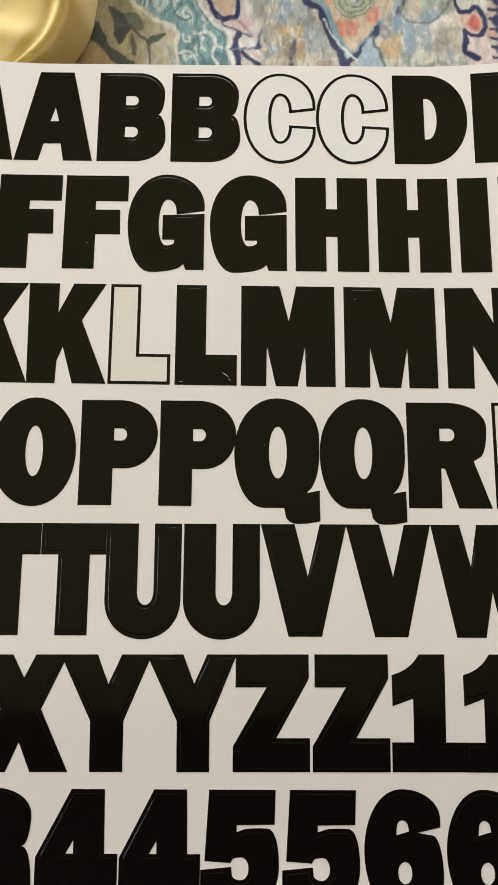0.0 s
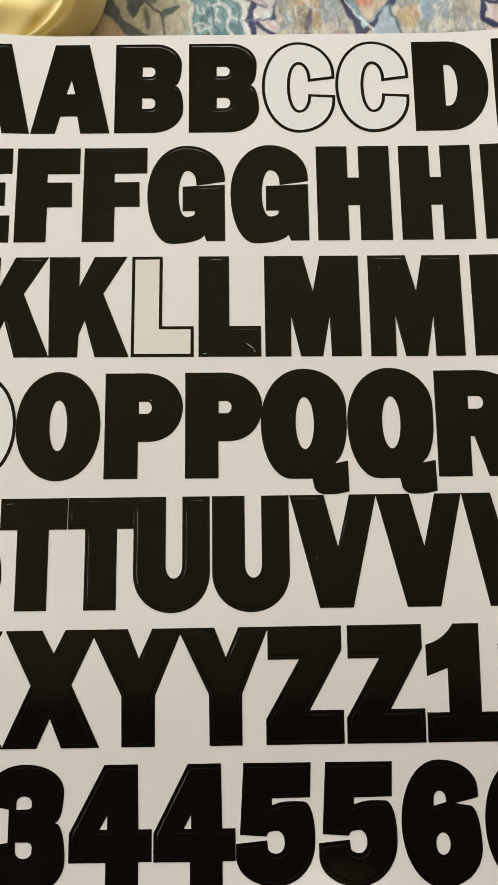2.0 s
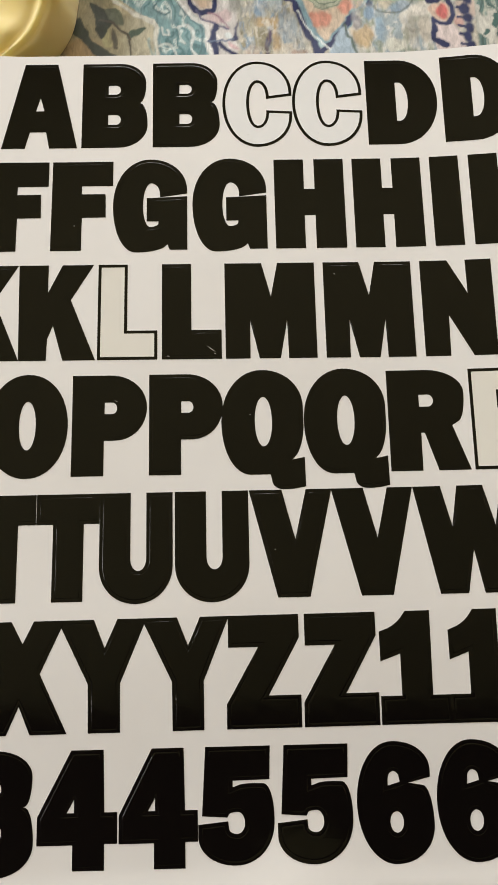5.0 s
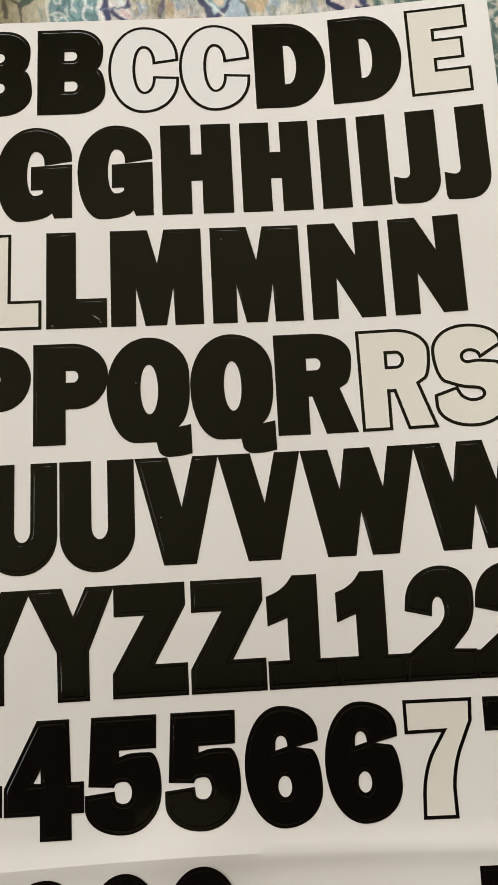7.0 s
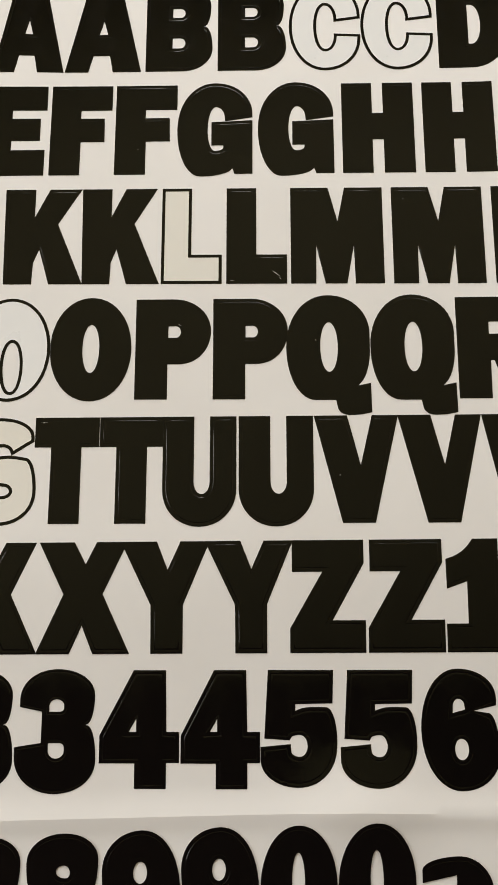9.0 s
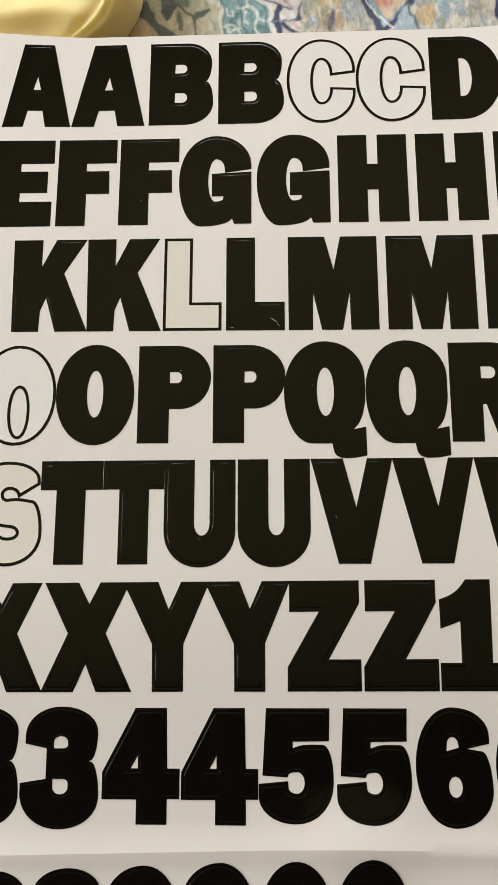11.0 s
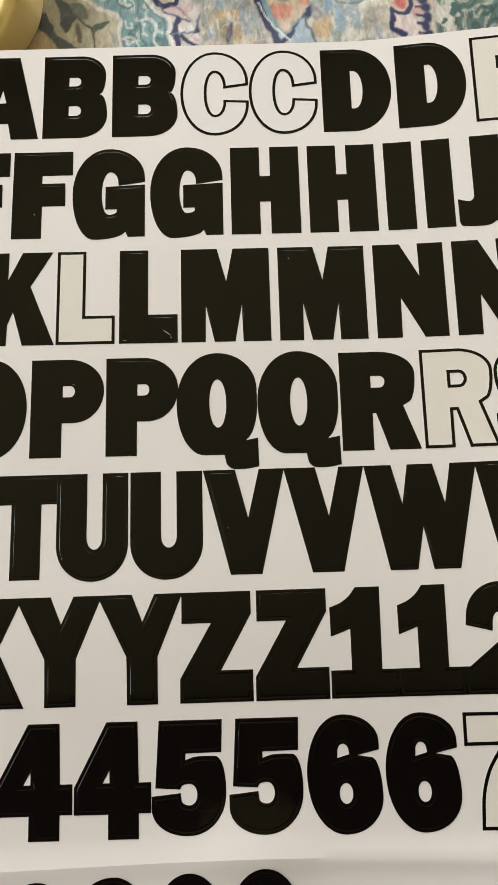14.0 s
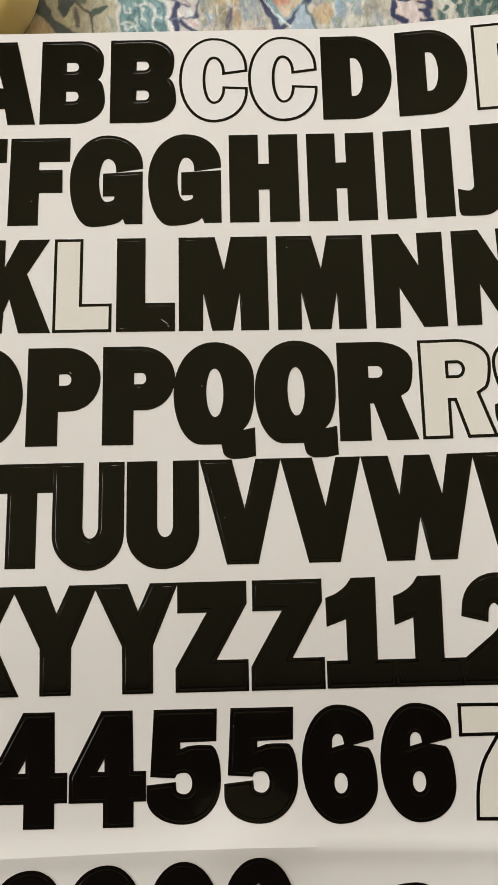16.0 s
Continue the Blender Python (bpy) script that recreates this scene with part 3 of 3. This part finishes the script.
    if c == "S":
        return [[(.95, .77), (.64, .64), (.60, .72, .5), (.43, .72, .5), (.43, .63, .5, .3), (.63, .645, .3), (1.0, .60, .4, .5), (1.0, -.015, .5), (0, -.015, .5, .7), (0, .32), (.315, .39),
                 (.40, .26, .5), (.63, .26, .5), (.64, .34, .5, .3), (.37, .365, .3), (.01, .47, .4, .5), (.01, 1.0, .5), (.94, 1.0, .5, .8)]]
    if c == "T":
        return [[(.258, 0), (.728, 0), (.728, .715), (1, .715), (1, 1), (0, 1), (0, .715), (.258, .715)]]
    if c == "U":
        return [[(0, 1), (0, -.03, .34, .5), (1, -.03, .5, .34), (1, 1), (.64, 1), (.64, .27, .16, .5), (.425, .27, .5, .16), (.425, 1)]]
    if c == "V":
        return [[(.32, 0), (.70, 0), (1, 1), (.69, 1), (.545, .53), (.395, 1), (0, 1)]]
    if c == "W":
        return [[(.19, 0), (.43, 0), (.50, .40), (.57, 0), (.798, 0), (1, 1), (.77, 1), (.705, .62), (.615, 1), (.39, 1), (.33, .62), (.245, 1), (0, 1)]]
    if c == "X":
        return [[(0, 0), (.36, 0), (.49, .25), (.61, 0), (1, 0), (.705, .53), (.965, 1), (.63, 1), (.515, .80), (.39, 1), (.01, 1), (.285, .53)]]
    if c == "Y":
        return [[(.35, 0), (.705, 0), (.705, .43), (1, 1), (.67, 1), (.53, .745), (.405, 1), (0, 1), (.345, .43)]]
    if c == "Z":
        return [[(0, 0), (1, 0), (1, .285), (.565, .285), (.99, .79), (.99, 1), (.03, 1), (.03, .715), (.435, .715), (0, .215)]]
    if c == "1":
        return [[(.02, 0), (1, 0), (1, .25), (.745, .25), (.755, 1), (.41, 1), (.27, .875, .6, .6), (.03, .82), (.035, .555), (.315, .62), (.315, .25), (.02, .25)]]
    if c == "2":
        return [[(0, 0), (1, 0), (1, .26), (.69, .27), (1.01, .50, .4, .35), (1.02, 1.01, .5), (.10, 1.01, .5, .75), (.04, .62), (.42, .56), (.44, .73, .5), (.59, .73, .5), (.60, .52, .4, .25), (.07, .25), (0, .25)]]
    if c == "3":
        return [[(.055, .685), (.055, 1.01, .8, .5), (.98, 1.01, .5), (.98, .56, .5, .8), (.87, .535), (1.0, .51, .8, .5), (1.0, -.045, .5), (0, -.045, .5, .8), (0, .345), (.325, .38), (.33, .645)],
                [(.42, .645), (.60, .645, .3), (.60, .75, .5), (.42, .75, .5)], [(.415, .38), (.415, .25, .5), (.61, .25, .5), (.61, .38, .3)]]
    if c == "4":
        return [[(.445, 0), (.84, 0), (.84, .215), (1, .215), (1, .475), (.84, .475), (.828, 1), (.42, 1), (0, .445), (0, .21), (.445, .21)], [(.37, .475), (.46, .475), (.46, .585)]]
    if c == "5":
        return [[(.10, 1), (.94, 1), (.925, .715), (.45, .71), (.45, .655), (.60, .69, .4), (1.0, .68, .4, .5), (.955, .015, .5), (0, .015, .5, .7), (0, .35), (.385, .375), (.40, .27, .4, .5),
                 (.60, .27, .5), (.60, .45, .5), (.41, .45, .5, .4), (.375, .405), (.05, .42)]]
    if c == "6":
        return [[(.97, .70), (.68, .655), (1.0, .62, .4, .5), (1, -.01, .5), (0, -.01, .5), (0, 1.01, .5), (.97, 1.01, .5, .8)],
                [(.41, .635), (.57, .665), (.55, .755, .5), (.42, .755, .5)], [(.425, .245, .5), (.60, .245, .5), (.60, .42, .5), (.425, .42, .5)]]
    if c == "9":
        return [[(1 - x, 1 - y, *r) for x, y, *r in loop] for loop in glyph("6")]
    if c == "7":
        return [[(.18, 0), (.69, 0), (.68, .40, .45), (.98, .80), (1, 1), (0, 1), (0, .71), (.53, .715), (.22, .42, .5)]]
    if c == "8":
        return [[(0, -.01, .5), (1, -.01, .5), (1, .54, .5, .8), (.88, .545), (.97, .56, .8, .5), (.97, 1.01, .5), (.03, 1.01, .5), (.03, .56, .5, .8), (.12, .545), (0, .54, .8, .5)],
                [(.40, .26, .5), (.60, .26, .5), (.60, .39, .5), (.40, .39, .5)], [(.42, .66, .5), (.60, .64, .4), (.60, .75, .5), (.42, .75, .5)]]
    if c == "a":
        return [[(1, 0), (1, .70, .45, .5), (.04, .70, .5), (.04, .50), (.50, .55), (.50, .45), (0, .45, .5), (0, -.01, .5), (.60, .0)]]
    return [[(0, 0), (1, 0, .5), (1, .72, .5), (.45, .72), (.45, 1), (0, 1)]]


def outline(corners):
    """The points of a closed outline with its rounded corners."""
    pts, n = [], len(corners)
    for k, corner in enumerate(corners):
        p = Vector(corner[:2])
        a = corner[2] if len(corner) > 2 else 0
        b = corner[3] if len(corner) > 3 else a
        if not a and not b:
            pts.append(p)
            continue
        start, end = p.lerp(Vector(corners[k - 1][:2]), a), p.lerp(Vector(corners[(k + 1) % n][:2]), b)
        for i in range(13):
            t = i / 12
            u, v, w = (1 - t) ** 2, 1.5 * t * (1 - t), t * t
            pts.append((start * u + p * v + end * w) / (u + v + w))
    clean = []
    for p in pts:
        if not clean or (p - clean[-1]).length > 0.004:
            clean.append(p)
    if (clean[0] - clean[-1]).length < 0.004:
        clean.pop()
    return clean


def signed_area(loop):
    return sum(a.x * b.y - b.x * a.y for a, b in zip(loop, loop[1:] + loop[:1])) / 2


def inset(loop, d):
    """The outline moved by d into the material, which lies on its left."""
    out, n = [], len(loop)
    for k, p in enumerate(loop):
        e, f = (p - loop[k - 1]).normalized(), (loop[(k + 1) % n] - p).normalized()
        side, other = Vector((-e.y, e.x)), Vector((-f.y, f.x))
        both = side + other
        scale = 1 / max(0.45, 1 + side.dot(other))
        out.append(p + both * (d * scale))
    return out


def strips(bm, loops, levels):
    """Bands between outlines that match point for point."""
    rings = [[bm.verts.new((p.x, p.y, z)) for p in loop] for loop, z in zip(loops, levels)]
    for a, b in zip(rings, rings[1:]):
        n = len(a)
        for k in range(n):
            bm.faces.new((a[k], a[(k + 1) % n], b[(k + 1) % n], b[k]))
    return rings[-1]


def cap(bm, rings):
    flat = [v for ring in rings for v in ring]
    for tri in mathutils_fill([[Vector((v.co.x, v.co.y, 0)) for v in ring] for ring in rings]):
        try:
            bm.faces.new([flat[k] for k in tri])
        except ValueError:
            pass


def lay(bm, lift):
    """Cuts the flat piece finely, lays it on the sheet and turns millimetres into metres."""
    xs, ys = [v.co.x for v in bm.verts], [v.co.y for v in bm.verts]
    for low, high, normal in ((min(xs), max(xs), (1, 0, 0)), (min(ys), max(ys), (0, 1, 0))):
        at = math.ceil(low / 5) * 5 + 0.37
        while at < high:
            bmesh.ops.bisect_plane(bm, geom=bm.verts[:] + bm.edges[:] + bm.faces[:], plane_co=Vector(normal) * at, plane_no=normal)
            at += 5
    bmesh.ops.recalc_face_normals(bm, faces=bm.faces)
    for v in bm.verts:
        v.co = Vector((v.co.x, v.co.y, v.co.z + lift + surface(v.co.x, v.co.y))) / 1000


def sticker(c, x0, x1, base, slope, tall, peeled, lift, crown):
    """A die-cut letter: a printed border, and the raised vinyl face inside it or the bare paper that it left."""
    loops = []
    for k, corners in enumerate(glyph(c)):
        if peeled and c == "O" and k:
            corners = [(x + .03, y * 1.02 - .19, *r) for x, y, *r in corners]
        loop = [Vector((x0 + p.x * (x1 - x0), base + slope * (x0 + p.x * (x1 - x0)) + p.y * tall)) for p in outline(corners)]
        loop = [p + Vector((-0.6, 1.0)) * 1.3 * ease((-64.0 - p.x) / 26.0) * ease((p.y - 100.0) / 60.0) for p in loop]
        if (signed_area(loop) > 0) != (not loops):
            loop.reverse()
        loops.append(loop)
    digit = c.isdigit()
    noun = "number" if digit else "letter"
    if peeled:
        name, label = noun + "_outline", f"black printed outline of {noun} {c}, its sticker peeled off"
    else:
        name, label = noun + "_sticker", f"glossy black {noun} {c} sticker on the white sheet"
    thing = tagged(new(name), label, noun + " sticker", "letter and number stickers")
    thing.location = (x0 / 1000, base / 1000, surface(x0, base) / 1000)
    bm = bmesh.new()
    width = 0.9 if peeled else 0.65 if c == "3" else 1.0
    groove = 0.055 - 0.025 * crown
    for loop in loops:
        strips(bm, [loop, inset(loop, 0.05), inset(loop, 0.12), inset(loop, width - 0.12), inset(loop, width - 0.04), inset(loop, width)], [0.0, 0.048, 0.055, 0.055, 0.045, groove])
    lay(bm, lift)
    parts = [mesh_object("border", bm, VINYL, thing, "thin black border", smooth=60)]
    bm = bmesh.new()
    if peeled:
        cap(bm, [[bm.verts.new((p.x, p.y, 0.02)) for p in inset(loop, width - 0.03)] for loop in loops])
        lay(bm, lift)
        # C and O take the copy whose colour holds their extra brightness
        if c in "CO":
            parts.append(mesh_object("bare_patch", bm, BARE_LIT, thing, "bare release paper in a brighter, lit tone", smooth=35))
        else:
            parts.append(mesh_object("bare_patch", bm, BARE, thing, "bare off-white release paper", smooth=35))
    else:
        cap(bm, [strips(bm, [inset(loop, width + step) for step in (0.0, 0.04, 0.11, 0.2, 0.24 if c == "3" else 0.5)], [groove + rise * crown for rise in (0.0, 0.034, 0.062, 0.078, 0.080)]) for loop in loops])
        lay(bm, lift)
        parts.append(mesh_object("face", bm, VINYL, thing, smooth=50))
    for ob in parts:
        ob.data.transform(Matrix.Translation(-thing.location))
    return thing


def row(base, slope, tall, letters, lift=0.0, crown=0.6):
    made = []
    for k, (c, x0, x1) in enumerate(letters):
        made.append(sticker(c[0], x0, x1, base, slope, tall, len(c) > 1, 0.02 + 0.02 * (k % 2) + lift, crown * (0.6 if c[0] in "ADEHIJ" else 1.0) * (0.7 + 0.6 * ((k * 7 + 3) % 5) / 4)))
    return made


# a dash after the character marks a peeled sticker
row(127.4, -.010, 29.7, [("A", -91.9, -70.2), ("A", -69.9, -46.6), ("B", -45.3, -25.0), ("B", -23.4, -2.7), ("C-", -1.8, 19.8), ("C-", 19.9, 41.6), ("D", 43.0, 64.8), ("D", 66.4, 87.7), ("E-", 89.7, 107.9)], crown=0.4)
second = row(93.0, -.010, 29.6, [("E", -93.4, -74.4), ("F", -73.1, -54.8), ("F", -53.7, -35.3), ("G", -35.2, -12.9), ("G", -11.3, 11.0), ("H", 13.5, 34.6), ("H", 37.3, 58.0), ("I", 60.8, 69.4), ("I", 72.4, 80.9), ("J", 82.0, 95.4), ("J", 96.6, 109.7)], crown=0.28)
third = row(58.75, -.011, 29.6, [("K", -84.5, -61.7), ("K", -61.8, -39.6), ("L-", -39.1, -21.7), ("L", -20.4, -3.1), ("M", -2.0, 24.4), ("M", 27.0, 52.8), ("N", 55.5, 76.2), ("N", 78.8, 98.9)], crown=0.38)
fourth = row(25.1, -.005, 29.25, [("O-", -93.0, -69.8), ("O", -69.9, -46.9), ("P", -45.8, -24.6), ("P", -24.0, -3.1), ("Q", -3.6, 19.6), ("Q", 19.7, 42.9), ("R", 43.6, 65.9), ("R-", 66.9, 87.8), ("S-", 87.3, 107.7)], crown=0.38)
fifth = row(-8.95, .000, 29.35, [("S-", -92.0, -71.9), ("T", -72.8, -55.0), ("T", -54.9, -36.9), ("U", -37.5, -17.4), ("U", -16.8, 3.5), ("V", 3.7, 26.6), ("V", 26.4, 49.0), ("W", 49.0, 80.3), ("W", 79.8, 110.2)])
row(-42.6, .006, 29.1, [("X", -94.8, -69.9), ("X", -70.3, -45.4), ("Y", -48.2, -24.4), ("Y", -25.8, -2.4), ("Z", -3.3, 16.4), ("Z", 17.1, 36.9), ("1", 37.0, 56.0), ("1", 55.4, 73.5), ("2", 73.2, 91.7), ("2", 91.4, 109.2)])
row(-76.25, .003, 29.4, [("3", -96.2, -75.3), ("3", -74.9, -53.7), ("4", -52.8, -32.1), ("4", -31.7, -11.3), ("5", -11.2, 8.9), ("5", 9.3, 29.2), ("6", 29.9, 49.7), ("6", 50.6, 70.1), ("7-", 71.5, 89.1), ("7", 91.8, 109.1)])
row(-114.0, .046, 29.4, [("8", -91.0, -71.4), ("8", -71.0, -51.6), ("9", -51.2, -31.4), ("9", -31.2, -11.7), ("0", -11.3, 7.9), ("0", 8.2, 27.4), ("a", 28.2, 46.6), ("a", 48.2, 66.6)], 0.12)
row(-118.0, .016, 29.4, [("b", 87.4, 106.4)], 0.12)


# ---- scratches and lint on the stickers ----
def mark(thing, name, label, ax, ay, bx, by, wide):
    """A thin pale mark from a to b, in millimetres, on top of a sticker."""
    a, b = Vector((ax, ay)), Vector((bx, by))
    side = Vector((a.y - b.y, b.x - a.x)).normalized() * wide / 2
    mid = a.lerp(b, 0.45) + side * 0.5
    ring = [a, mid - side, b, mid + side]
    bm = bmesh.new()
    low, high = ([bm.verts.new((p.x, p.y, z)) for p in ring] for z in (0.07, 0.13))
    bm.faces.new(high)
    for k in range(4):
        bm.faces.new((low[k], low[(k + 1) % 4], high[(k + 1) % 4], high[k]))
    bmesh.ops.recalc_face_normals(bm, faces=bm.faces)
    for v in bm.verts:
        v.co = Vector((v.co.x, v.co.y, v.co.z + 0.03 + surface(v.co.x, v.co.y))) / 1000 - thing.location
    mesh_object(name, bm, SCRATCH, thing, label)


mark(third[3], "scratch", "short pale scratch", -7.4, 62.7, -4.9, 60.9, 0.22)
mark(third[3], "scratch", "short pale scratch", -5.4, 60.5, -4.7, 60.2, 0.2)
mark(third[3], "scratch", "short pale scratch", -19.3, 59.9, -17.9, 59.8, 0.12)
mark(second[2], "lint", "tiny pale speck", -46.9, 101.6, -46.6, 101.4, 0.3)
mark(third[5], "lint", "tiny pale speck", 30.1, 84.4, 30.4, 84.2, 0.25)
mark(fourth[4], "lint", "tiny pale speck", 4.4, 42.0, 4.8, 41.9, 0.25)
mark(fourth[2], "scratch", "fine pale scratch", -33.8, 47.0, -32.9, 46.6, 0.15)
mark(fifth[5], "lint", "tiny pale speck", 10.4, 4.0, 10.7, 3.8, 0.3)
mark(fifth[1], "scratch", "fine pale scratch along its edge", -71.4, 18.9, -69.2, 19.0, 0.14)
